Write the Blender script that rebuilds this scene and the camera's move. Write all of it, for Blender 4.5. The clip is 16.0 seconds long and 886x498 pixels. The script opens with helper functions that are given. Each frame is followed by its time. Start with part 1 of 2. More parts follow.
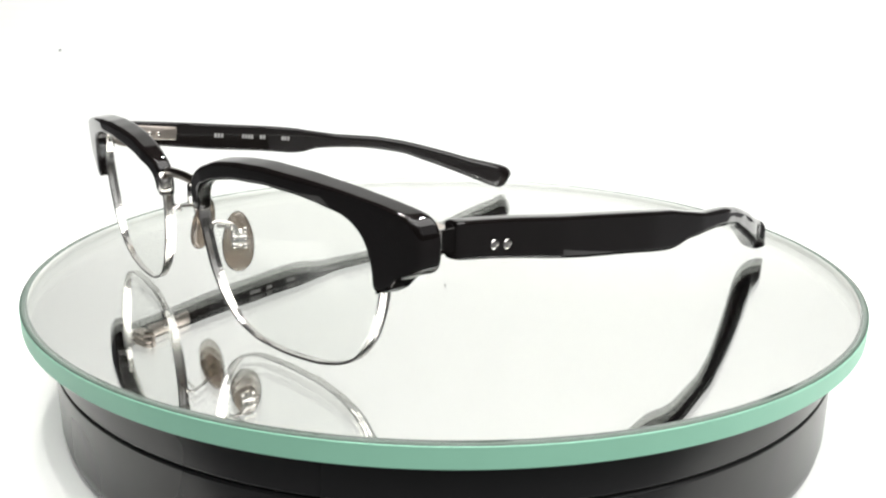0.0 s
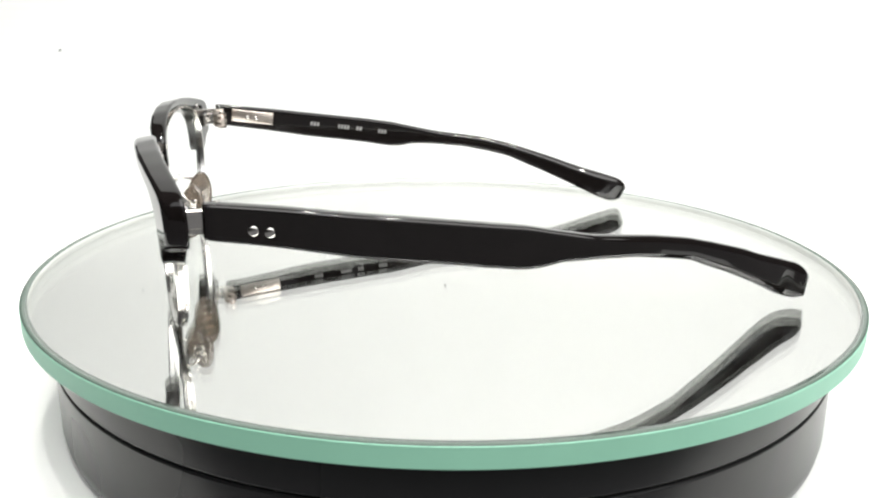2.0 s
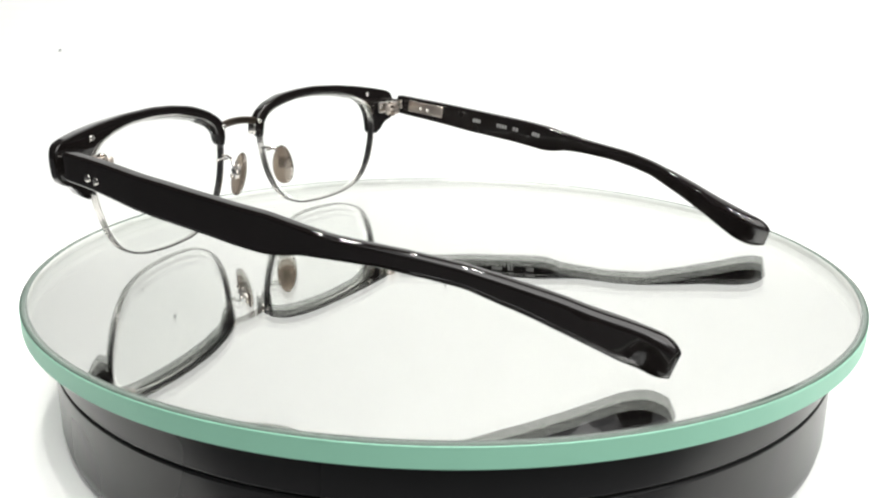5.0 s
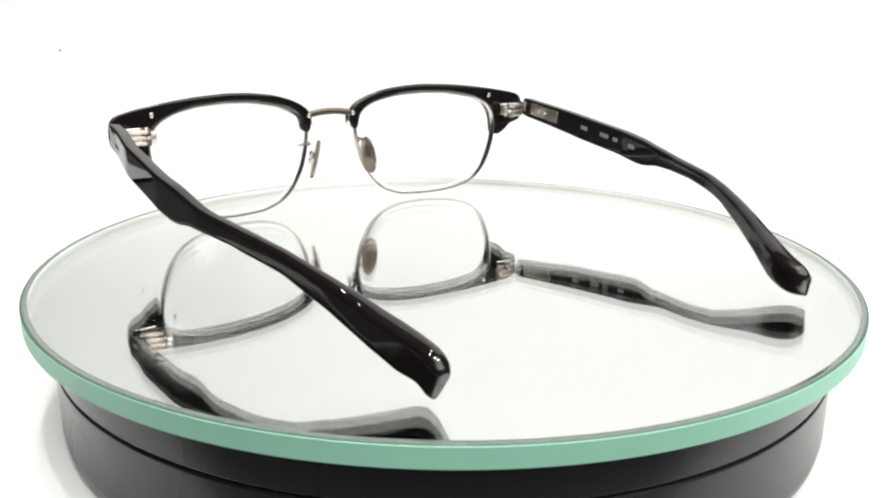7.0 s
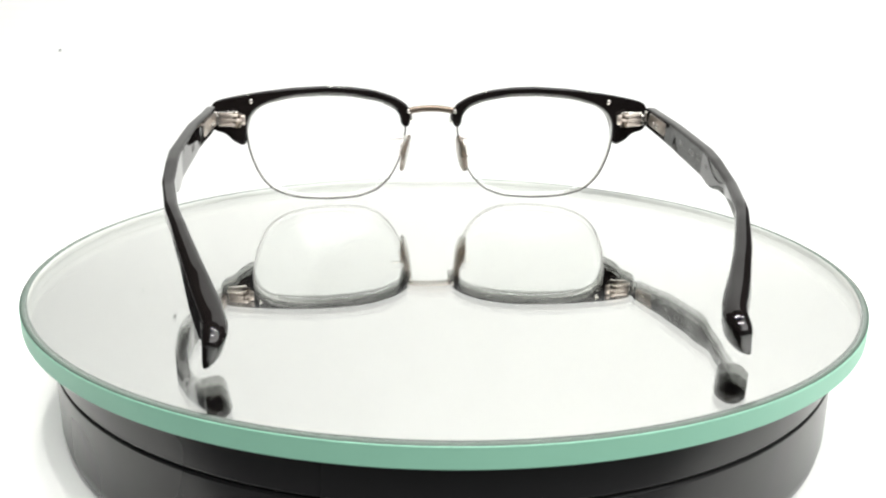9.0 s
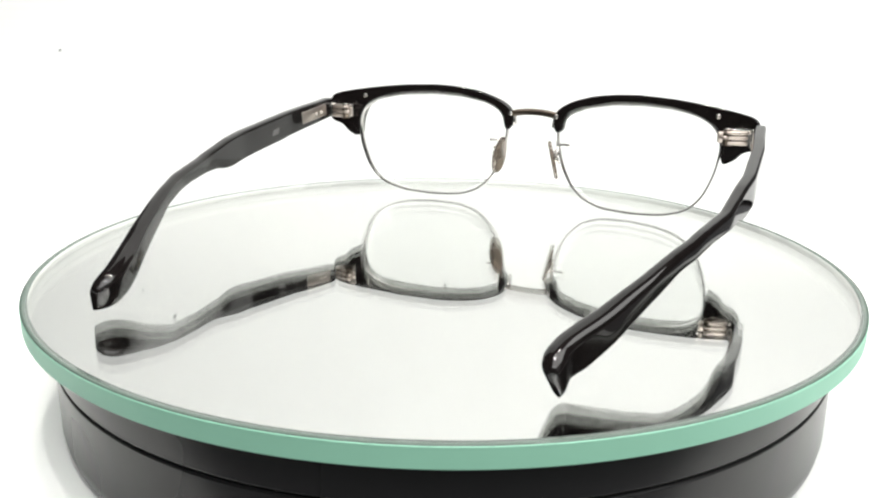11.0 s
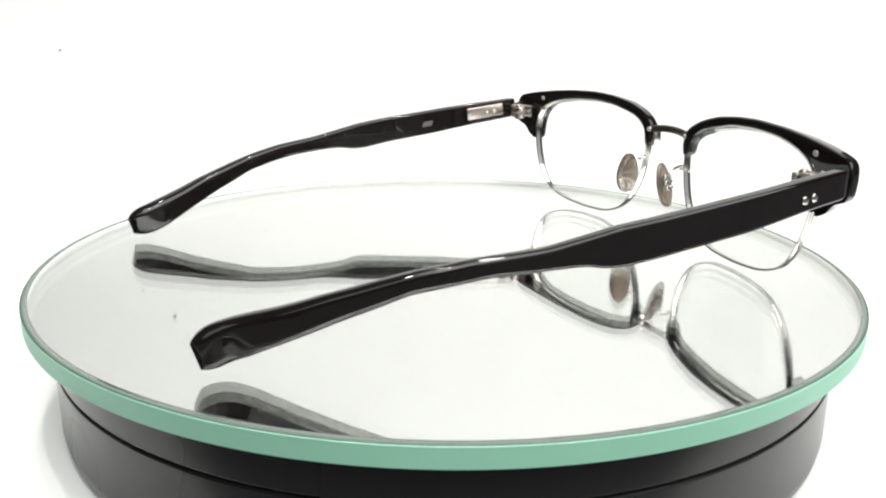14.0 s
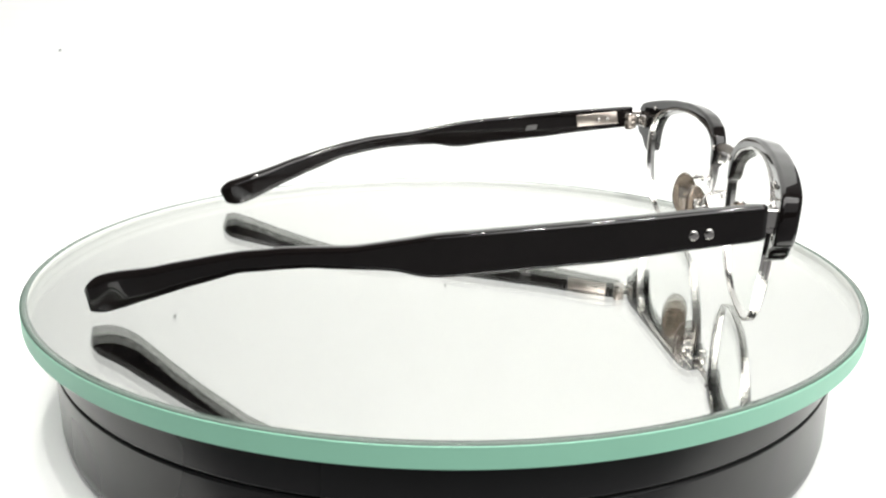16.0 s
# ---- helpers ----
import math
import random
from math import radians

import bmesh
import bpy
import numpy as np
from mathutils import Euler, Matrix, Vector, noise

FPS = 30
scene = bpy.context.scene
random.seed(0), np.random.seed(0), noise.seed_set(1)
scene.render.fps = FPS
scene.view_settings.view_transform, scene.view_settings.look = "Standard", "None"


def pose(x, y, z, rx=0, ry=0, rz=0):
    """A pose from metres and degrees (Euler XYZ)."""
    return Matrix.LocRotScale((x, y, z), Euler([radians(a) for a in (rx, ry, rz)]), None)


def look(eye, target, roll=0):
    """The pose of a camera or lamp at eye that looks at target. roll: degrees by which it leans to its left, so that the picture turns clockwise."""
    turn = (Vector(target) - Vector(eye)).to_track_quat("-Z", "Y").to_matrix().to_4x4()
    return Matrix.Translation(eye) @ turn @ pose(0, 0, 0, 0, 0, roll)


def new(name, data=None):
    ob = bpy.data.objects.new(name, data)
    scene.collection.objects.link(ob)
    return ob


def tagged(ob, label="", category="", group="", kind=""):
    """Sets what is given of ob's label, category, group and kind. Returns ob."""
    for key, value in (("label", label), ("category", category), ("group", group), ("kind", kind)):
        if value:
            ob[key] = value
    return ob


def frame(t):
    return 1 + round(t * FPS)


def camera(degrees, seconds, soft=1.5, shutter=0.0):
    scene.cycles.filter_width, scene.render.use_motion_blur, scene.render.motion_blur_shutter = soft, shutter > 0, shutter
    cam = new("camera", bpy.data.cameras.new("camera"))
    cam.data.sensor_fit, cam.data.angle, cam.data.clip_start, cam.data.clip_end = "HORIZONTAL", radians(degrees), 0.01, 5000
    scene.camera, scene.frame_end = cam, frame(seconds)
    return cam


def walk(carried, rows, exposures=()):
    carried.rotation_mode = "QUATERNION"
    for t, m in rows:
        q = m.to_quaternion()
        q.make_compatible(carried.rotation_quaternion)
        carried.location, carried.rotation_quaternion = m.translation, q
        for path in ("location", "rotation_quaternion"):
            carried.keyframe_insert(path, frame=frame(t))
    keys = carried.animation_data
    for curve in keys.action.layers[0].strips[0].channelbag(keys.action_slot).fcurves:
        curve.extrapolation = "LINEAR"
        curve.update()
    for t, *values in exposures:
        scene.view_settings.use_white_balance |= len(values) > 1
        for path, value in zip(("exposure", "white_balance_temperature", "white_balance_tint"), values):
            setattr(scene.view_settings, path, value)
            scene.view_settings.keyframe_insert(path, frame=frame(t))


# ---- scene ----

MM = 0.001

# ---------------------------------------------------------------- camera
cam = camera(53.939, 16.0, soft=2.2)
EYE = (0.0, -0.22548, 0.06732)
YAW, PITCH, ROLL = -0.1125, 16.144, 0.770
AHEAD = Vector((math.sin(radians(YAW)) * math.cos(radians(PITCH)), math.cos(radians(YAW)) * math.cos(radians(PITCH)), -math.sin(radians(PITCH))))
VIEW = look(EYE, Vector(EYE) + AHEAD, ROLL)
walk(cam, [(0.0, VIEW), (16.0, VIEW)])


# ---------------------------------------------------------------- world and lamps
def area_lamp(name, eye, target, wide, high, watts, colour=(1, 1, 1)):
    data = bpy.data.lights.new(name, "AREA")
    data.shape, data.size, data.size_y, data.energy, data.color = "RECTANGLE", wide, high, watts, colour
    lamp = new(name, data)
    lamp.matrix_world = look(eye, target)
    return lamp


def led_spot(name, place, target, radius, watts, cone, colour=(1.0, 0.97, 0.93)):
    data = bpy.data.lights.new(name, "SPOT")
    data.shadow_soft_size, data.energy, data.color = radius, watts, colour
    data.spot_size, data.spot_blend = radians(cone), 0.7
    lamp = new(name, data)
    lamp.matrix_world = look(place, target)
    return lamp


world = bpy.data.worlds.new("world")
scene.world = world
world.use_nodes = True
world.node_tree.nodes["Background"].inputs[0].default_value = (0.9, 0.95, 1.0, 1)
world.node_tree.nodes["Background"].inputs[1].default_value = 0.05
area_lamp("softbox_overhead", (0.50, -0.36, 1.10), (0.13, 0.32, 0.16), 1.6, 1.05, 30.5, (1.0, 0.99, 0.97))
area_lamp("front_fill", (0.62, -0.66, 0.36), (0.0, 0.10, 0.0), 0.8, 0.6, 1.0, (0.98, 0.99, 1.0))
# Added fill from an unseen source, to brighten the plate edge and drum centre.
area_lamp("front_fill", (-0.05, -0.85, 0.72), (0.0, -0.05, 0.0), 0.9, 0.5, 2.8, (0.98, 0.99, 1.0))
for x, y, z in ((-0.20, -0.16, 0.70), (-0.05, -0.20, 0.70), (0.10, -0.20, 0.70), (-0.14, 0.10, 0.76), (0.03, 0.12, 0.76), (0.19, 0.08, 0.76)):
    led_spot("led_spot", (x, y, z), (0, 0, 0), 0.0125, 5.5, 34)


# ---------------------------------------------------------------- materials
def material(name):
    m = bpy.data.materials.new(name)
    m.use_nodes = True
    return m, m.node_tree.nodes, m.node_tree.links, m.node_tree.nodes["Principled BSDF"]


def surface(name, colour, rough=0.5, metal=0.0, vary=0.06, scale=400.0, bump=0.0, bump_scale=900.0, coat=0.0, ior=1.5, rough_vary=0.0):
    """A plain paint, plastic or metal with faint mottling, uneven gloss and fine relief."""
    m, nodes, links, bsdf = material(name)
    coords = nodes.new("ShaderNodeTexCoord")
    fine = nodes.new("ShaderNodeTexNoise")
    fine.inputs["Scale"].default_value, fine.inputs["Detail"].default_value = scale, 4
    links.new(coords.outputs["Object"], fine.inputs["Vector"])
    broad = nodes.new("ShaderNodeTexNoise")
    broad.inputs["Scale"].default_value = scale / 9
    links.new(coords.outputs["Object"], broad.inputs["Vector"])
    add = nodes.new("ShaderNodeMath")
    add.operation = "ADD"
    links.new(fine.outputs["Fac"], add.inputs[0])
    links.new(broad.outputs["Fac"], add.inputs[1])
    ramp = nodes.new("ShaderNodeMapRange")
    ramp.inputs["From Min"].default_value, ramp.inputs["From Max"].default_value = 0.5, 1.5
    ramp.inputs["To Min"].default_value, ramp.inputs["To Max"].default_value = 1 - vary, 1 + vary
    links.new(add.outputs[0], ramp.inputs["Value"])
    mix = nodes.new("ShaderNodeVectorMath")
    mix.operation = "SCALE"
    mix.inputs[0].default_value = colour
    links.new(ramp.outputs[0], mix.inputs["Scale"])
    links.new(mix.outputs[0], bsdf.inputs["Base Color"])
    gloss = nodes.new("ShaderNodeMapRange")
    gloss.inputs["To Min"].default_value, gloss.inputs["To Max"].default_value = max(0.0, rough - rough_vary), rough + rough_vary
    links.new(broad.outputs["Fac"], gloss.inputs["Value"])
    links.new(gloss.outputs[0], bsdf.inputs["Roughness"])
    bsdf.inputs["Metallic"].default_value = metal
    bsdf.inputs["IOR"].default_value = ior
    bsdf.inputs["Coat Weight"].default_value = coat
    bsdf.inputs["Coat Roughness"].default_value = 0.03
    if bump:
        grain = nodes.new("ShaderNodeTexNoise")
        grain.inputs["Scale"].default_value, grain.inputs["Detail"].default_value = bump_scale, 3
        links.new(coords.outputs["Object"], grain.inputs["Vector"])
        relief = nodes.new("ShaderNodeBump")
        relief.inputs["Strength"].default_value, relief.inputs["Distance"].default_value = bump, 0.0002
        links.new(grain.outputs["Fac"], relief.inputs["Height"])
        links.new(relief.outputs[0], bsdf.inputs["Normal"])
    return m


def part_mirror(name, reflect, tint):
    """A clear sheet that throws back a fixed share of the light."""
    m, nodes, links, bsdf = material(name)
    nodes.remove(bsdf)
    clear, shine, mix = nodes.new("ShaderNodeBsdfTransparent"), nodes.new("ShaderNodeBsdfGlossy"), nodes.new("ShaderNodeMixShader")
    clear.inputs["Color"].default_value = (*tint, 1)
    shine.inputs["Roughness"].default_value = 0.0
    shine.inputs["Color"].default_value = (*tint, 1)
    mix.inputs[0].default_value = reflect
    links.new(clear.outputs[0], mix.inputs[1])
    links.new(shine.outputs[0], mix.inputs[2])
    links.new(mix.outputs[0], nodes["Material Output"].inputs["Surface"])
    return m


BLACK = surface("black_acetate", (0.0058, 0.0048, 0.0046), 0.026, vary=0.3, scale=300, bump=0.010, bump_scale=350, coat=0.0, rough_vary=0.012, ior=1.41)
SILVER = surface("polished_titanium", (0.62, 0.60, 0.57), 0.17, metal=1.0, vary=0.05, scale=900, rough_vary=0.08, bump=0.05, bump_scale=2500)
RIM_METAL = surface("satin_titanium_wire", (0.60, 0.585, 0.565), 0.15, metal=1.0, vary=0.06, scale=900, rough_vary=0.06, bump=0.04, bump_scale=2500)
DARK_METAL = surface("antique_silver", (0.10, 0.08, 0.064), 0.30, metal=1.0, vary=0.12, scale=700, rough_vary=0.1)
PALE_GOLD = surface("brushed_core_metal", (0.47, 0.42, 0.375), 0.38, metal=1.0, vary=0.1, scale=700, rough_vary=0.1)
PRINT = surface("silver_print", (0.20, 0.20, 0.195), 0.5, vary=0.25, scale=3000)
DIM_PRINT = surface("dim_grey_print", (0.075, 0.073, 0.072), 0.5, vary=0.25, scale=3000)
PAD = surface("smoky_amber_pad", (0.27, 0.22, 0.175), 0.10, vary=0.3, scale=350, rough_vary=0.05, coat=0.6)
PAD.node_tree.nodes["Principled BSDF"].inputs["Transmission Weight"].default_value = 0.85

WHITE_PAPER = surface("white_seamless_paper", (0.84, 0.85, 0.832), 0.75, vary=0.012, scale=60, bump=0.02, bump_scale=400)
SPECK = surface("grey_dust", (0.30, 0.31, 0.30), 0.8, vary=0.2, scale=900)
GREY_WALL = surface("dim_studio_wall", (0.10, 0.10, 0.105), 0.8, vary=0.1, scale=8)
LENS = part_mirror("clear_demo_lens", 0.035, (0.995, 1.0, 0.995))
TOP_FACE = part_mirror("glass_top_face", 0.03, (1.0, 1.0, 1.0))
HALF_MIRROR = part_mirror("ghost_image_mirror", 0.52, (0.985, 0.99, 0.98))
SILVERING, _n, _l, _b = material("silvered_back")
_b.inputs["Base Color"].default_value, _b.inputs["Metallic"].default_value, _b.inputs["Roughness"].default_value = (0.96, 0.965, 0.95, 1), 1.0, 0.0
# Green glass; the glow of light carried through it is put into this colour.
EDGE_GREEN = surface("lit_green_glass_edge", (0.25, 0.505, 0.375), 0.5, vary=0.05, scale=120, rough_vary=0.06, ior=1.35)
EDGE_GREY = surface("bevelled_glass_border", (0.08, 0.11, 0.093), 0.12, vary=0.06, scale=150, ior=1.45)
# Pale tone stands for background light coming through the clear rim.
RIM_LIGHT_PALE = surface("pale_rim_light", (0.46, 0.48, 0.46), 0.4, vary=0.04)
DRUM_BLACK = surface("satin_black_plastic", (0.013, 0.013, 0.0135), 0.28, vary=0.12, scale=200, bump=0.03, bump_scale=1800, rough_vary=0.05, ior=1.3)
GROOVE_SHADE = surface("shadow_gap_black", (0.004, 0.004, 0.004), 0.6, vary=0.1)


# ---------------------------------------------------------------- mesh helpers
def part(name, bm, mat, parent, label="", smooth=True, weighted=False):
    """Links a bmesh as one mesh object under a thing or a part."""
    bmesh.ops.recalc_face_normals(bm, faces=bm.faces[:])
    me = bpy.data.meshes.new(name)
    bm.to_mesh(me)
    bm.free()
    me.materials.append(mat)
    for poly in me.polygons:
        poly.use_smooth = smooth
    ob = new(name, me)
    if parent:
        ob.parent = parent
    if label:
        tagged(ob, label)
    if weighted:
        ob.modifiers.new("weighted_normal", "WEIGHTED_NORMAL").keep_sharp = False
    return ob


def tube(rings, closed=False, caps=True, bm=None):
    """A skin over rings of equal count; the rings may close on themselves."""
    bm = bm or bmesh.new()
    rows = [[bm.verts.new(v) for v in ring] for ring in rings]
    n = len(rows[0])
    pairs = list(zip(rows, rows[1:] + rows[:1])) if closed else list(zip(rows, rows[1:]))
    for a, b in pairs:
        for i in range(n):
            bm.faces.new((a[i], a[(i + 1) % n], b[(i + 1) % n], b[i]))
    if caps and not closed:
        bm.faces.new(rows[0][::-1])
        bm.faces.new(rows[-1])
    return bm


def rounded(w, h, r, steps=4):
    """A rounded rectangle of w x h about the origin."""
    r = min(r, w * 0.49, h * 0.49)
    out = []
    for cx, cy, start in ((w / 2 - r, h / 2 - r, 0), (-w / 2 + r, h / 2 - r, 90), (-w / 2 + r, -h / 2 + r, 180), (w / 2 - r, -h / 2 + r, 270)):
        for k in range(steps + 1):
            a = radians(start + 90 * k / steps)
            out.append((cx + r * math.cos(a), cy + r * math.sin(a)))
    return out


def smooth_path(points, count, rounds=2, closed=False):
    """Points resampled at even steps along a softened line."""
    pts = np.array(points, float)
    if closed:
        pts = np.vstack([pts, pts[:1]])
    d = np.r_[0, np.cumsum(np.linalg.norm(np.diff(pts, axis=0), axis=1))]
    s = np.linspace(0, d[-1], count + (1 if closed else 0))
    out = np.stack([np.interp(s, d, pts[:, k]) for k in range(pts.shape[1])], 1)
    if closed:
        out = out[:-1]
    for _ in range(rounds):
        if closed:
            out = (np.roll(out, 1, 0) + 2 * out + np.roll(out, -1, 0)) / 4
        else:
            out[1:-1] = (out[:-2] + 2 * out[1:-1] + out[2:]) / 4
    return out


def lathe(profile, segments=160, closed=True):
    """Turns a profile of (radius, height) about the upright axis."""
    rings = [[(r * math.cos(2 * math.pi * k / segments), r * math.sin(2 * math.pi * k / segments), z) for r, z in profile] for k in range(segments)]
    bm = bmesh.new()
    rows = [[bm.verts.new(v) for v in ring] for ring in rings]
    n = len(profile)
    for a, b in zip(rows, rows[1:] + rows[:1]):
        for i in range(n if closed else n - 1):
            bm.faces.new((a[i], b[i], b[(i + 1) % n], a[(i + 1) % n]))
    return bm


def disc(radius, z, segments=160):
    bm = bmesh.new()
    bm.faces.new([bm.verts.new((radius * math.cos(2 * math.pi * k / segments), radius * math.sin(2 * math.pi * k / segments), z)) for k in range(segments)])
    return bm


def block(w, d, h, r, m, bm=None):
    """A box with rounded upright edges and softened ends, at the pose m; millimetres."""
    ring = rounded(w, d, r, 3)
    soft = min(r, h * 0.3) * 0.6
    rings = []
    for z, inset in ((-h / 2, soft), (-h / 2 + soft, 0), (h / 2 - soft, 0), (h / 2, soft)):
        k = ((w - 2 * inset) / w, (d - 2 * inset) / d)
        rings.append([(m @ Vector((x * k[0], y * k[1], z))) * MM for x, y in ring])
    return tube(rings, bm=bm)


def stud(radius, high, m, bm=None, steps=14, dome=0.35):
    """A short round pin with a domed head along its own z; millimetres."""
    rings = []
    for z, r in ((0, radius), (high * 0.6, radius), (high * 0.9, radius * 0.86), (high, radius * dome)):
        rings.append([(m @ Vector((r * math.cos(2 * math.pi * k / steps), r * math.sin(2 * math.pi * k / steps), z))) * MM for k in range(steps)])
    return tube(rings, bm=bm)


def wire(points, radius, bm=None, count=24, steps=8, flat=1.0):
    """A round or flattened wire along a line; millimetres."""
    line = smooth_path(points, count, 2)
    rings = []
    for i, q in enumerate(line):
        t = Vector(line[min(i + 1, count - 1)] - line[max(i - 1, 0)]).normalized()
        u = t.cross(Vector((0.13, 0.2, 1))).normalized()
        v = u.cross(t)
        rings.append([(Vector(q) + u * radius * math.cos(a) * flat + v * radius * math.sin(a)) * MM for a in [2 * math.pi * k / steps for k in range(steps)]])
    return tube(rings, bm=bm)


# ---------------------------------------------------------------- setting
TABLE = -0.0345


def sweep():
    """White paper that lies on the back of the board and curves up behind it."""
    line = [(0.183, TABLE + 0.00003), (0.19, TABLE + 0.00003)]
    line += [(0.19 + 0.17 * math.sin(radians(a)), TABLE + 0.17003 - 0.17 * math.cos(radians(a))) for a in range(2, 91, 2)]
    line += [(0.36, 0.66)]
    bm = bmesh.new()
    under = [(y + 0.0002, z - 0.0002) for y, z in line]
    section = line + under[::-1]
    left = [bm.verts.new((-0.32, y, z)) for y, z in section]
    right = [bm.verts.new((0.32, y, z)) for y, z in section]
    n = len(section)
    for i in range(n):
        bm.faces.new((left[i], left[(i + 1) % n], right[(i + 1) % n], right[i]))
    bm.faces.new(left[::-1])
    bm.faces.new(right)
    paper = part("backdrop", bm, WHITE_PAPER, None, smooth=False)
    # a few specks of dust on the paper
    for x, y, z, tilt, size in ((-0.2393, 0.3242, 0.0328, 52, 0.0008), (0.0008, 0.3596, 0.1275, 90, 0.0013), (-0.1928, 0.3596, 0.1539, 90, 0.0013), (-0.2139, 0.3596, 0.1345, 90, 0.0010)):
        m = pose(x / MM, y / MM, z / MM, tilt)
        part("dust_speck", stud(size / MM, 0.3, m, steps=9, dome=0.4), SPECK, paper, "tiny grey speck of dust")
    return tagged(paper, "white seamless paper sweep curving up behind the turntable", "backdrop", kind="structure")


def slab(name, lo, hi, mat, label, category):
    bm = bmesh.new()
    bmesh.ops.create_cube(bm, size=1)
    for v in bm.verts:
        v.co = [lo[k] if v.co[k] < 0 else hi[k] for k in range(3)]
    return tagged(part(name, bm, mat, None, smooth=False), label, category, kind="structure")


sweep()
slab("board", (-0.222, -0.10, TABLE - 0.004), (0.222, 0.20, TABLE), WHITE_PAPER, "white board on the table under the turntable", "board")
slab("table", (-1.0, -0.50, -0.075), (1.0, 0.46, TABLE - 0.004), GREY_WALL, "dark grey table top under the white paper", "table")
slab("floor", (-2.0, -2.2, -0.84), (2.0, 1.2, -0.80), GREY_WALL, "dim grey studio floor", "floor")
slab("ceiling", (-2.0, -2.2, 1.60), (2.0, 1.2, 1.64), GREY_WALL, "dim grey studio ceiling", "ceiling")
slab("wall_north", (-2.0, 1.2, -0.84), (2.0, 1.26, 1.64), GREY_WALL, "dim grey studio wall behind the paper sweep", "wall")
slab("wall_south", (-2.0, -2.26, -0.84), (2.0, -2.2, 1.64), GREY_WALL, "dim grey studio wall behind the camera", "wall")
slab("wall_east", (2.0, -2.26, -0.84), (2.06, 1.26, 1.64), GREY_WALL, "dim grey studio side wall", "wall")
slab("wall_west", (-2.06, -2.26, -0.84), (-2.0, 1.26, 1.64), GREY_WALL, "dim grey studio side wall", "wall")


# ---------------------------------------------------------------- turntable
GLASS_TOP, GLASS_THICK = 0.0004, 0.0045
R_TOP, R_OUT, R_DRUM = 0.1024, 0.1040, 0.0982


def turntable():
    thing = new("turntable")
    top = GLASS_TOP - GLASS_THICK
    thing.location = (0, 0, TABLE)
    b = top - TABLE
    g = -0.0147 - TABLE
    cap = [(0.02, g + 0.0003), (R_DRUM - 0.0007, g + 0.0003), (R_DRUM - 0.0002, g + 0.0004), (R_DRUM, g + 0.0008), (R_DRUM, b - 0.0012), (R_DRUM - 0.0004, b - 0.0003), (R_DRUM - 0.0012, b), (0.02, b)]
    part("rotating_cap", lathe(cap), DRUM_BLACK, thing, weighted=True)
    low = [(0.02, 0), (R_DRUM - 0.004, 0), (R_DRUM - 0.0015, 0.0008), (R_DRUM - 0.0004, 0.0024), (R_DRUM, 0.005), (R_DRUM, g - 0.0006), (R_DRUM - 0.0002, g - 0.0003), (R_DRUM - 0.0007, g - 0.0002), (0.02, g - 0.0002)]
    part("base", lathe(low), DRUM_BLACK, thing, weighted=True)
    # Ring set in the gap; the shade there is put into its near-black colour.
    part("shadow_gap", lathe([(0.03, g - 0.0001), (R_DRUM - 0.0014, g - 0.0001), (R_DRUM - 0.0014, g + 0.0002), (0.03, g + 0.0002)]), GROOVE_SHADE, thing, "near-black ring painted as the shade in the gap between cap and base")
    return tagged(thing, "round black plastic display turntable standing on white paper", "turntable")


def glass_plate():
    thing = new("mirror_plate")
    thing.location = (0, 0, GLASS_TOP)
    part("top_face", disc(R_TOP, 0.0), TOP_FACE, thing, "clear glossy face of the plate")
    # Invented half mirror that makes the second, shifted reflection.
    part("ghost_mirror", disc(R_TOP + 0.0003, -0.0009), HALF_MIRROR, thing)
    part("silvering", disc(R_TOP + 0.0003, -0.00195), SILVERING, thing, "silvered mirror layer")
    # Added ring; light seen through the far rim is put into its colour.
    light_ring = [(R_TOP, -0.00003), (R_TOP, -0.0022), (R_TOP + 0.0002, -0.0022), (R_TOP + 0.0002, -0.00003)]
    part("rim_light_ring", lathe(light_ring, 200), RIM_LIGHT_PALE, thing, "pale ring painted as the light seen through the glass rim")
    border = [(R_TOP, 0.00002), (R_OUT - 0.0002, 0.0), (R_OUT, -0.00012), (R_OUT - 0.0004, -0.0006), (R_TOP + 0.0002, -0.0006)]
    part("bevelled_border", lathe(border, 200), EDGE_GREY, thing, "grey-green bevelled glass border")
    t = GLASS_THICK
    edge = [(R_OUT - 0.0001, -0.00013), (R_OUT + 0.0001, -0.0003), (R_OUT + 0.0001, -t + 0.0003), (R_OUT - 0.0002, -t), (0.03, -t), (0.03, -0.0024), (R_TOP, -0.0024)]
    part("edge", lathe(edge, 480), EDGE_GREEN, thing, "sea-green glass edge, painted bright for the light carried inside it", smooth=False)
    return tagged(thing, "round mirrored glass plate with green edge on the turntable", "glass plate")


drum = turntable()
plate = glass_plate()

# ---------------------------------------------------------------- eyeglasses
# All in millimetres about the foot of the bridge: x to the wearer's left or right, y ahead, z up.
OUTER = [(7.0, 25.2), (6.8, 28.5), (7.2, 32.0), (10.6, 34.4), (14, 36.0), (20, 37.7), (28, 38.7), (35, 39.0), (46, 38.5), (55, 37.5), (64, 36.1), (69.5, 35.0), (72.0, 34.1), (72.5, 29.5), (72.0, 25.0), (69.8, 24.6), (67.4, 24.3), (66.2, 21.6), (63.6, 20.1)]
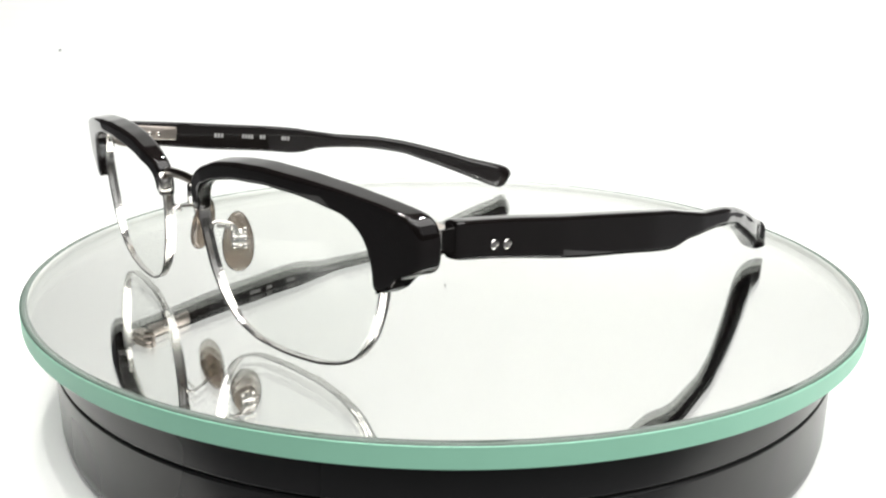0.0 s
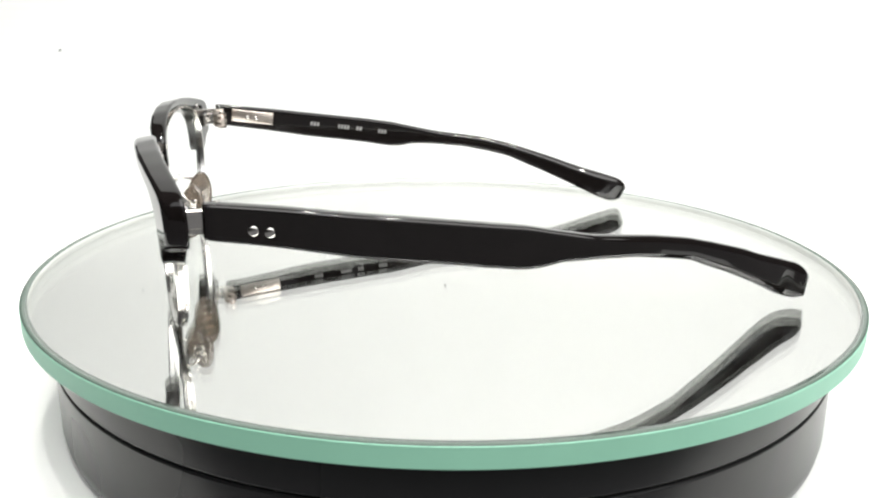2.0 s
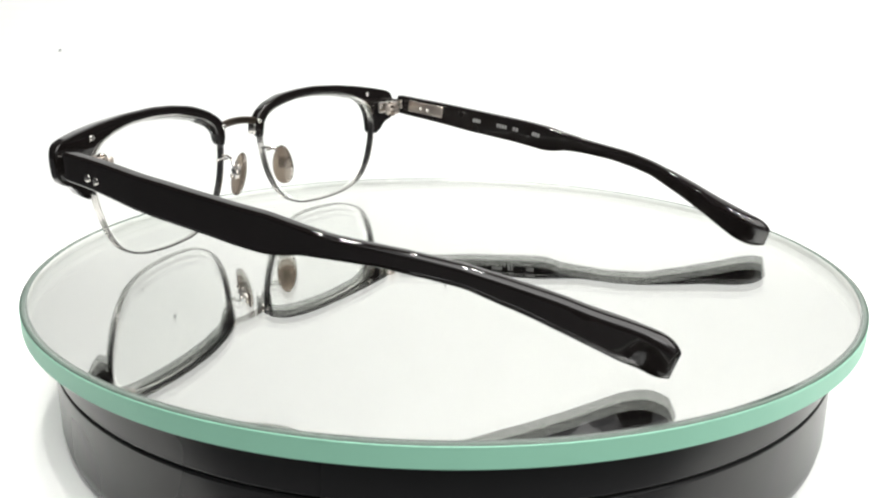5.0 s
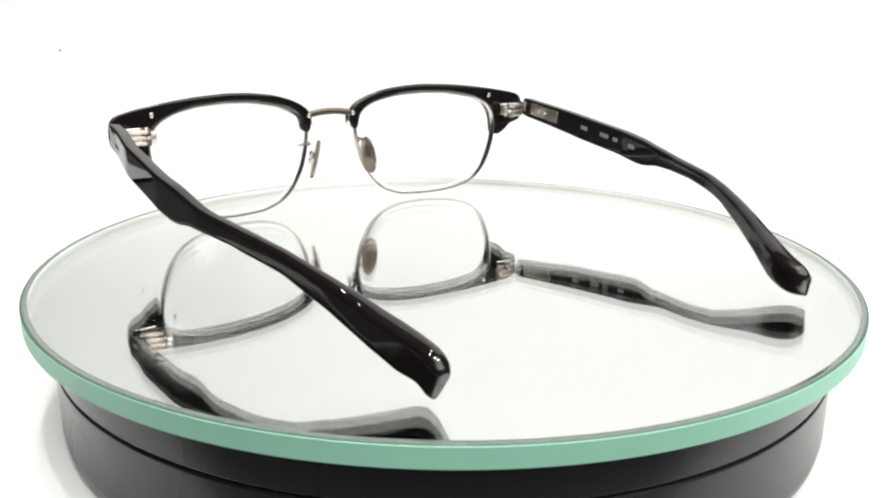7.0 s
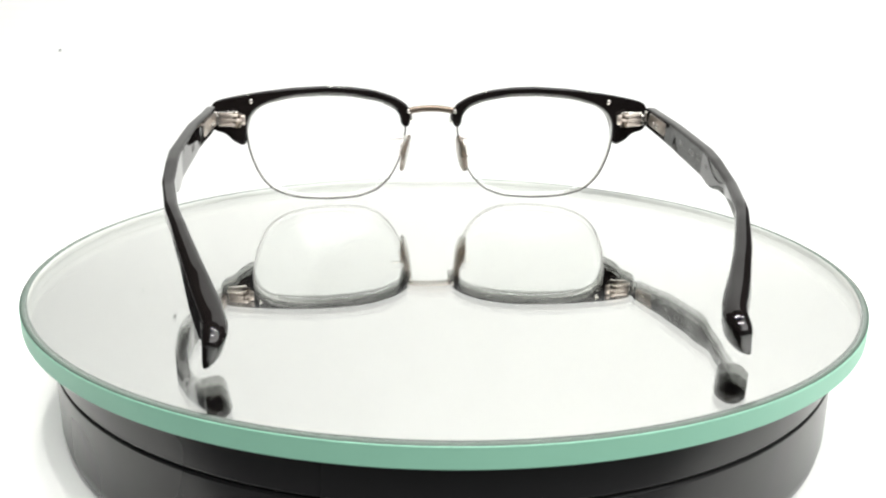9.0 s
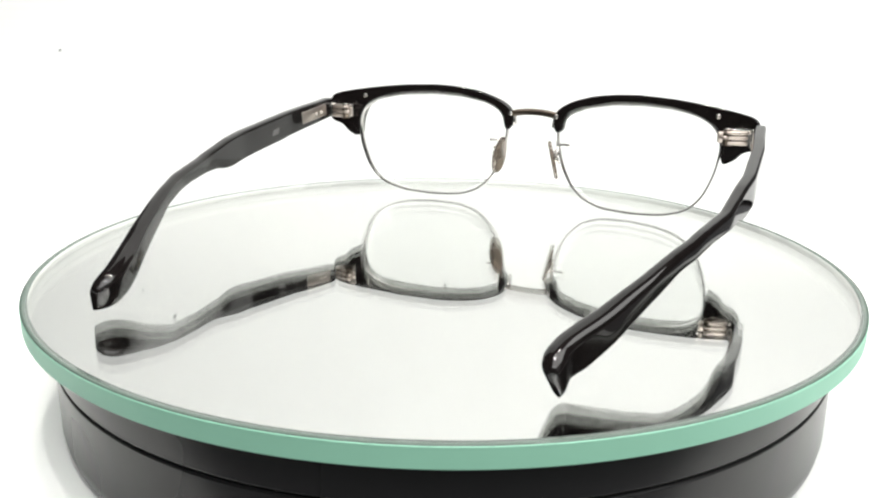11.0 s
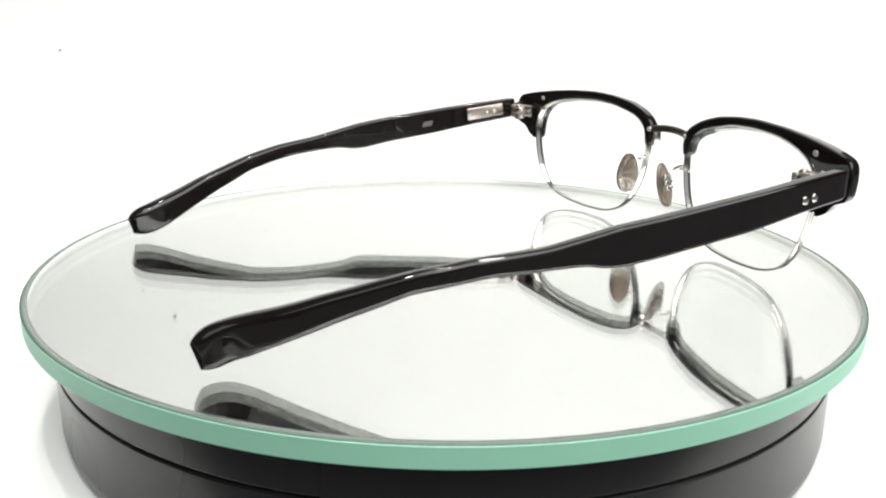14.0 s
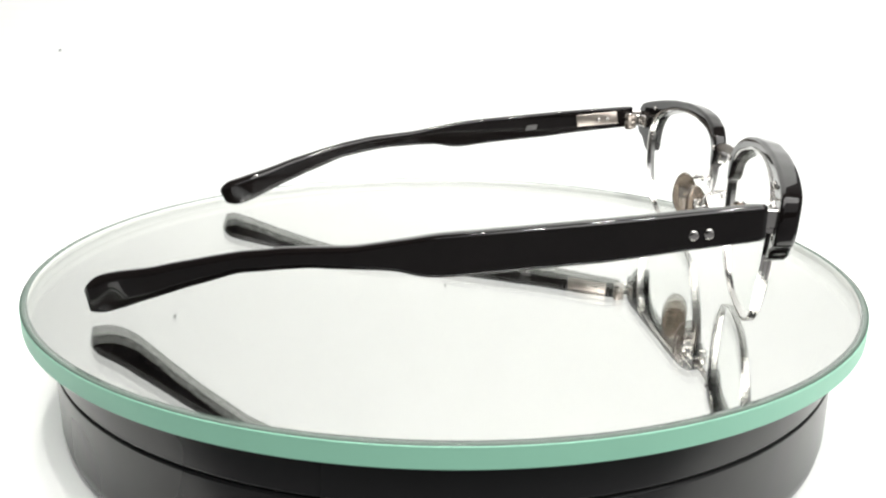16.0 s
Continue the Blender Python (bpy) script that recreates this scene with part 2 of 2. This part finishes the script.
INNER = [(10.1, 25.2), (10.2, 27), (10.5, 29), (12.1, 31.2), (14.5, 32.8), (18, 34.0), (27, 35.7), (36, 36.1), (45, 35.6), (51, 34.4), (55.4, 32.9), (58, 31.3), (59.4, 29.8), (60.3, 28.0), (60.9, 26), (61.2, 24.5), (61.3, 23), (61.3, 21.6), (61.3, 20.3)]
LOWER = [(61.0, 24), (60.4, 19), (59.4, 15.4), (57.2, 9.8), (53.9, 5.6), (50, 3.4), (44, 1.8), (35, 1.1), (25, 1.5), (18.5, 3.8), (14, 8.2), (11, 14), (9.4, 20), (8.7, 25.5)]


def rear(x, z):
    """How far ahead the back of the front stands."""
    return 5.45 - 0.00172 * x * x - math.tan(radians(3.0)) * (33 - z)


def brow(side, thing):
    pairs = smooth_path([(*o, *i) for o, i in zip(OUTER, INNER)], 110, 6)
    rings = []
    n = len(pairs)
    for k, (ox, oz, ix, iz) in enumerate(pairs):
        end = min(k, n - 1 - k)
        trim = (0.55, 0.8, 0.93)[end] if end < 3 else 1.0
        mid, half = Vector(((ox + ix) / 2, (oz + iz) / 2)), Vector(((ox - ix) / 2, (oz - iz) / 2))
        width = half.length * 2 * trim
        way = half.normalized()
        deep = np.interp(mid.x, [8, 14, 30, 45, 58, 70], [3.2, 4.2, 4.7, 4.6, 4.2, 3.9]) * (0.8 + 0.2 * trim)
        ring = []
        for a, b in rounded(width, deep, 0.95, 4):
            q = mid + way * a
            front = (b + deep / 2) / deep
            # the front leans in a little at the top edge and rolls over towards the ends
            lean = np.interp(mid.x, [9, 16, 58, 66], [0.4, 0.9, 0.8, 1.2]) if a > 0 else np.interp(mid.x, [9, 16, 55, 61], [0.5, 1.6, 1.3, 0.4])
            if way.y < -0.2:
                lean *= 0.3
            q = q - way * lean * front
            ring.append((side * q.x * MM, (rear(q.x, q.y) + b + deep / 2) * MM, q.y * MM))
        rings.append(ring)
    ob = part("brow", tube(rings), BLACK, thing, weighted=True)
    for x, z in ((59.4, 34.2), (7.9, 30.3)):
        m = Matrix.Translation((side * x, rear(x, z) + 0.1, z)) @ pose(0, 0, 0, 90)
        part("screw", stud(0.75, 0.5, m), SILVER, ob, "tiny polished silver pin")
    return ob


def eyewire_path():
    upper = [(x - (1.2 if x < 11 else 0.1), z + 0.25) if x < 40 else (x + 0.2, z + 0.2) for x, z in INNER[1:-3]]
    loop = LOWER + upper[1:-1]
    return smooth_path(loop, 150, 6, closed=True)


WIRE_PATH = eyewire_path()


def rim(side, thing):
    section = [(0.30, -1.1), (0.36, -0.5), (0.20, -0.4), (0.36, -0.3), (0.36, 0.3), (0.20, 0.4), (0.36, 0.5), (0.32, 0.95), (0.05, 1.2), (-0.20, 0.95), (-0.30, 0.0), (-0.22, -1.05)]
    rings = []
    n = len(WIRE_PATH)
    for k in range(n):
        t = WIRE_PATH[(k + 1) % n] - WIRE_PATH[k - 1]
        t = t / np.linalg.norm(t)
        out = np.array((-t[1], t[0]))
        if np.dot(out, WIRE_PATH[k] - np.array((35, 18))) < 0:
            out = -out
        ring = []
        deep = np.interp(WIRE_PATH[k][1], [3, 12], [0.7, 1.05])
        for a, b in section:
            q = WIRE_PATH[k] + out * a
            ring.append((side * q[0] * MM, (rear(q[0], q[1]) + np.interp(q[0], [20, 58], [1.3, 0.7]) + b * deep) * MM, q[1] * MM))
        rings.append(ring)
    ob = part("rim", tube(rings, closed=True), RIM_METAL, thing, "thin polished silver eyewire with two fine grooves", smooth=False)
    return ob


def lens(side, thing):
    centre = WIRE_PATH.mean(0)
    bm = bmesh.new()
    steps = 10
    sheets = []
    for lift in (0.6, 1.7):
        rows = []
        for s in range(1, steps + 1):
            row = []
            for q in WIRE_PATH[::2]:
                p = centre + (q - centre) * (s / steps) * 0.99
                sag = 0.9 * (1 - (s / steps) ** 2)
                row.append(bm.verts.new((side * p[0] * MM, (rear(p[0], p[1]) + lift + sag) * MM, p[1] * MM)))
            rows.append(row)
        n = len(rows[0])
        for a, b in zip(rows, rows[1:]):
            for i in range(n):
                bm.faces.new((a[i], a[(i + 1) % n], b[(i + 1) % n], b[i]))
        hub = bm.verts.new((side * centre[0] * MM, (rear(centre[0], centre[1]) + lift + 0.9) * MM, centre[1] * MM))
        for i in range(n):
            bm.faces.new((hub, rows[0][i], rows[0][(i + 1) % n]))
        sheets.append(rows[-1])
    a, b = sheets
    for i in range(len(a)):
        bm.faces.new((a[i], a[(i + 1) % len(a)], b[(i + 1) % len(a)], b[i]))
    ob = part("lens", bm, LENS, thing, "clear demo lens")
    ob.visible_shadow = False
    return ob


def bridge(thing):
    bm = wire([(-8.2, 6.4, 30.1), (-6.2, 6.7, 30.6), (-3, 7.0, 31.0), (0, 7.1, 31.1), (3, 7.0, 31.0), (6.2, 6.7, 30.6), (8.2, 6.4, 30.1)], 1.12, count=30, steps=14, flat=0.65)
    ob = part("bridge", bm, DARK_METAL, thing, "slim antique silver bridge bar")
    for side in (-1, 1):
        part("end_plate", block(1.3, 2.8, 4.4, 0.5, pose(side * 7.1, 7.4, 28.4, 0, side * 8, 0)), SILVER, ob, "bright soldered plate")
    return ob


def nose_pad(side, thing):
    px, py = (9.6, -2.0) if side > 0 else (9.2, -0.8)
    arm = wire([(side * 8.9, 5.6, 21.6), (side * 8.8, 3.8, 22.2), (side * (px + 0.7), py + 1.8, 21.6), (side * (px + 1.3), py + 0.6, 19.8), (side * (px + 1.1), py + 0.4, 17.8)], 0.42, count=26)
    wire([(side * 9.0, 3.6, 21.2), (side * 11.4, 3.2, 21.6), (side * 14.0, 2.8, 21.5)], 0.38, bm=arm, count=10)
    block(1.2, 2.4, 2.4, 0.3, pose(side * (px + 1.0), py + 0.4, 17.6, 0, 0, side * 20), bm=arm)
    arm_ob = part("pad_arm", arm, SILVER, thing, "bent silver nose pad arm")
    lean = pose(side * px, py, 17.2, 4, side * -13, side * 18)
    rings = []
    for x, k in ((-0.75, 0.72), (-0.55, 0.93), (-0.1, 1.0), (0.35, 0.95), (0.6, 0.75)):
        ring = []
        for j in range(28):
            a = 2 * math.pi * j / 28
            y, z = 3.4 * math.cos(a) * k, 6.5 * math.sin(a) * (k * 0.5 + 0.5)
            y *= 1.0 - 0.14 * math.sin(a)
            ring.append((lean @ Vector((side * x, y, z))) * MM)
        rings.append(ring)
    pad = part("nose_pad", tube(rings), PAD, arm_ob, "translucent smoky amber nose pad")
    box = block(1.0, 3.2, 4.0, 0.4, lean @ pose(side * 0.8, 0, 0.8))
    for dy in (-1.15, 1.15):
        for dz in (-0.9, 0.8, 2.5):
            stud(0.62, 0.7, lean @ pose(side * 1.2, dy, dz, 0, side * 90, 0), bm=box, steps=10, dome=0.5)
    part("pad_box", box, SILVER, arm_ob, "shiny metal box with small bosses on the back of the pad")
    return arm_ob


TEMPLES = {1: [(-6, 72.0), (-16, 72.4), (-30, 73.2), (-55, 73.0), (-79, 70.2), (-97, 65.6), (-112, 59.7), (-122, 55.0), (-127, 52.4), (-131, 50.4), (-134, 49.3), (-137, 48.9), (-140, 49.2)],
           -1: [(-6, 71.0), (-16, 71.4), (-30, 72.9), (-56, 73.0), (-76, 70.9), (-93, 66.9), (-107, 62.0), (-118, 57.8), (-127, 54.2), (-131, 52.8), (-134, 51.9), (-137, 51.5), (-140, 51.8)]}
TOPS = [(-5.5, 33.2), (-21, 31.4), (-42, 28.8), (-55, 27.3), (-64, 26.1), (-69, 25.0), (-79, 23.0), (-93, 21.4), (-102, 19.7), (-109, 17.8), (-118, 15.1), (-125, 12.7), (-132, 10.7), (-138, 8.8), (-141, 7.8)]
FEET = [(-5.5, 26.8), (-20, 24.8), (-35, 22.5), (-51, 20.5), (-63, 18.7), (-67, 18.7), (-71, 19.5), (-78, 19.3), (-88, 18.6), (-95, 17.4), (-103, 15.7), (-114, 11.1), (-119, 8.7), (-126, 5.4), (-132, 2.6), (-137, 1.0), (-141, 0.85)]
RIVETS = {1: (-15.9, -18.6), -1: (-14.3, -17.1)}


def table(rows, y):
    return float(np.interp(-y, [-a for a, _ in rows], [b for _, b in rows]))


def temple(side, thing):
    count = 165
    ys = np.linspace(-6.0, -140.0, count)
    # one arm is bent a little less than the other
    rise = [float(np.interp(-y, [6, 20, 40, 95, 120, 134], [0.3, 0.6, 0.8, 0.8, 0.7, 0] if side < 0 else [0.2, 0.3, 0.4, 0.3, 0, 0])) for y in ys]
    path = smooth_path([(table(TEMPLES[side], y), y, table(TOPS, y) + u, table(FEET, y) + 0.4 * u - float(np.interp(-y, [12, 35, 110, 128], [0, 0.4, 0.55, 0]))) for y, u in zip(ys, rise)], count, 3)
    rings = []
    for k, (x, y, top, foot) in enumerate(path):
        t = path[min(k + 1, count - 1)][:2] - path[max(k - 1, 0)][:2]
        t = t / np.linalg.norm(t)
        out = (-t[1], t[0])
        thick = np.interp(-y, [6, 60, 75, 100, 118, 128, 134, 140], [3.2, 3.3, 3.1, 3.3, 4.2, 4.9, 4.8, 4.3])
        end = min(k, count - 1 - k)
        trim = (0.40, 0.66, 0.82, 0.92, 0.97)[end] if end < 5 and k > 50 else (0.80, 0.93, 0.985)[end] if end < 3 else 1.0
        high = (top - foot) * (0.7 + 0.3 * trim if k < 50 else 0.45 + 0.55 * trim)
        mid = (top + foot) / 2 if k < 50 else foot + (top - foot) * 0.14 * (1 - trim) + high / 2
        lean = np.interp(-y, [122, 140], [0.0, 0.30])
        soft = np.interp(-y, [6, 70, 100, 130, 140], [0.7, 0.9, 1.4, 1.9, 2.3])
        ring = []
        flare = np.interp(-y, [120, 134], [0.0, 1.0])
        hollow = np.interp(-y, [125, 131, 134.5, 138], [0.0, 0.8, 1.0, 0.0])
        toe = 1.0 * np.interp(-y, [131, 134.5, 137.5, 140], [0.0, 0.15, 0.75, 1.0])
        for a, b in rounded(thick * trim, high, soft, 4):
            if a < 0:
                a *= 1 + flare * (0.16 if b > 0 else 0.06 * b)
            # the foot swells on its outer side, then runs out into a thin toe
            if a > 0 and b < 0:
                a += 0.9 * np.interp(-y, [112, 124, 130, 133], [0.0, 1.0, 1.0, 0.0]) * (-2 * b / high)
            a *= 1 - 0.35 * np.interp(-y, [131, 137], [0.0, 1.0]) * max(0.0, -2 * b / high)
            # the foot of the tip turns outwards
            a += toe * max(0.0, 0.25 - 2 * b / high)
            if a > 0:
                a *= 1 - 0.12 * hollow
            hook = toe * 0.15 * max(0.0, -2 * b / high) ** 2
            ring.append((side * (x + out[0] * a) * MM, (y + out[1] * a - lean * b - hook) * MM, (mid + b) * MM))
        rings.append(ring)
    ob = part("temple", tube(rings), BLACK, thing, weighted=True)

    def at(y, drop, lift, face):
        """A pose on the temple's outer (face 1) or inner (-1) side, its z pointing away from it, its x along it."""
        x, top, foot = table(TEMPLES[side], y), table(TOPS, y), table(FEET, y)
        dx = (table(TEMPLES[side], y + 2) - table(TEMPLES[side], y - 2)) / 4
        slope = (table(TOPS, y + 3) + table(FEET, y + 3) - table(TOPS, y - 3) - table(FEET, y - 3)) / 12
        ahead = Vector((side * dx, 1, slope)).normalized()
        away = Vector((side * face, -dx * face, 0)).normalized()
        up = away.cross(ahead).normalized()
        away = ahead.cross(up)
        place = Vector((side * (x + face * (1.7 + lift)), y, foot + (top - foot) * drop))
        return Matrix.Translation(place) @ Matrix((ahead, up, away)).transposed().to_4x4()

    for y in RIVETS[side]:
        part("rivet", stud(0.95, 0.45, at(y, 0.42, -0.35, 1)), SILVER, ob, "round silver rivet")
    plate_ob = part("hinge_plate", block(13.5, 3.9, 0.8, 0.4, at(-17.6, 0.58, -0.25, -1)), PALE_GOLD, ob, "pale metal hinge plate")
    for y in RIVETS[side]:
        part("rivet", stud(0.6, 0.5, at(y, 0.55, 0.2, -1)), SILVER, plate_ob)
    bars = [(-37.8, 3.2, 1.25), (-47.4, 4.0, 1.25), (-52.6, 2.2, 1.25), (-60.4, 3.0, 1.25)] if side > 0 else [(-39.2, 3.6, 1.7)]
    for y, wide, high in bars:
        m = at(y, 0.58 if side > 0 else 0.5, -0.07, -1)
        if side > 0:
            bm = bmesh.new()
            count_ = max(2, round(wide / 0.95))
            for j in range(count_):
                block(wide / count_ * 0.72, high, 0.12, 0.08, m @ pose((j - (count_ - 1) / 2) * wide / count_, 0, 0.02), bm=bm)
            part("printed_mark", bm, PRINT, ob, "pale grey printed characters, unreadable", smooth=False)
        else:
            bm = block(wide, high, 0.12, 0.08, m @ Matrix(((1, 0.4, 0, 0), (0, 1, 0, 0), (0, 0, 1, 0), (0, 0, 0, 1))))
            part("printed_mark", bm, DIM_PRINT, ob, "dim grey printed slanted emblem", smooth=False)
    return ob


def hinge(side, thing):
    x = 66.8
    bm = block(7.2, 1.3, 3.8, 0.4, pose(side * x, rear(x, 29) - 0.5, 29.2, 0, 0, side * -9))
    block(2.0, 4.6, 3.4, 0.5, pose(side * 69.2, -5.2, 29.1, 0, 0, side * -6), bm=bm)
    block(1.0, 7.0, 3.4, 0.35, pose(side * 70.3, -5.2, 30.3, 0, 0, side * -4), bm=bm)
    ob = part("hinge", bm, SILVER, thing, "polished silver hinge with stacked knuckles", smooth=False, weighted=False)
    # the leaves reach inwards from the arm and carry the pin at their rounded ends
    for z, wide in ((27.7, 7.2), (29.2, 8.0), (30.7, 7.2)):
        part("leaf", block(wide, 3.6, 1.0, 1.6, pose(side * (69.0 - wide / 2), -7.2, z, 0, 0, side * 10)), PALE_GOLD, ob)
    part("knuckle", stud(1.35, 4.6, pose(side * 63.2, -8.0, 26.9), dome=0.8), DARK_METAL, ob)
    part("screw", stud(0.8, 0.5, pose(side * 63.2, -8.0, 31.4)), SILVER, ob)
    part("end_block", block(1.6, 1.2, 3.2, 0.4, pose(side * 61.2, -8.2, 29.2, 0, 0, side * 10)), PALE_GOLD, ob, "small pale metal end of the hinge leaf")
    part("rivet", stud(0.7, 0.5, Matrix.Translation((side * 64.6, rear(64.6, 29.4) - 1.0, 29.6)) @ pose(0, 0, 0, 90)), SILVER, ob)
    part("rivet", stud(0.7, 0.5, Matrix.Translation((side * 67.6, rear(67.6, 29.4) - 1.0, 28.8)) @ pose(0, 0, 0, 90)), SILVER, ob)
    return ob


def eyeglasses():
    thing = new("eyeglasses")
    for side in (-1, 1):
        brow(side, thing)
        rim(side, thing)
        lens(side, thing)
        nose_pad(side, thing)
        hinge(side, thing)
        temple(side, thing)
    bridge(thing)
    return tagged(thing, "open browline eyeglasses, black acetate brows, silver rims, on mirror plate", "eyeglasses")


glasses = eyeglasses()

# ---------------------------------------------------------------- what moves
SPIN, SPIN_A, SPIN_B = 0.2452475, -0.000314, -0.0177946
SEAT, SEAT_TURN, SEAT_Z = (-0.004544, 0.065139), 5.647, -0.0002


def turned(t):
    """The plate's turn at t seconds, in degrees, clockwise from above."""
    s = (t - 9) / 9
    return -math.degrees(SPIN * (t - 9) + SPIN_A * s * s + SPIN_B * s ** 3)


def motions():
    times = [k * 0.5 for k in range(33)]
    walk(plate, [(t, pose(0, 0, GLASS_TOP, 0, 0, turned(t))) for t in times])
    walk(glasses, [(t, pose(0, 0, 0, 0, 0, turned(t)) @ pose(*SEAT, SEAT_Z, 0, 0, SEAT_TURN)) for t in times])


motions()
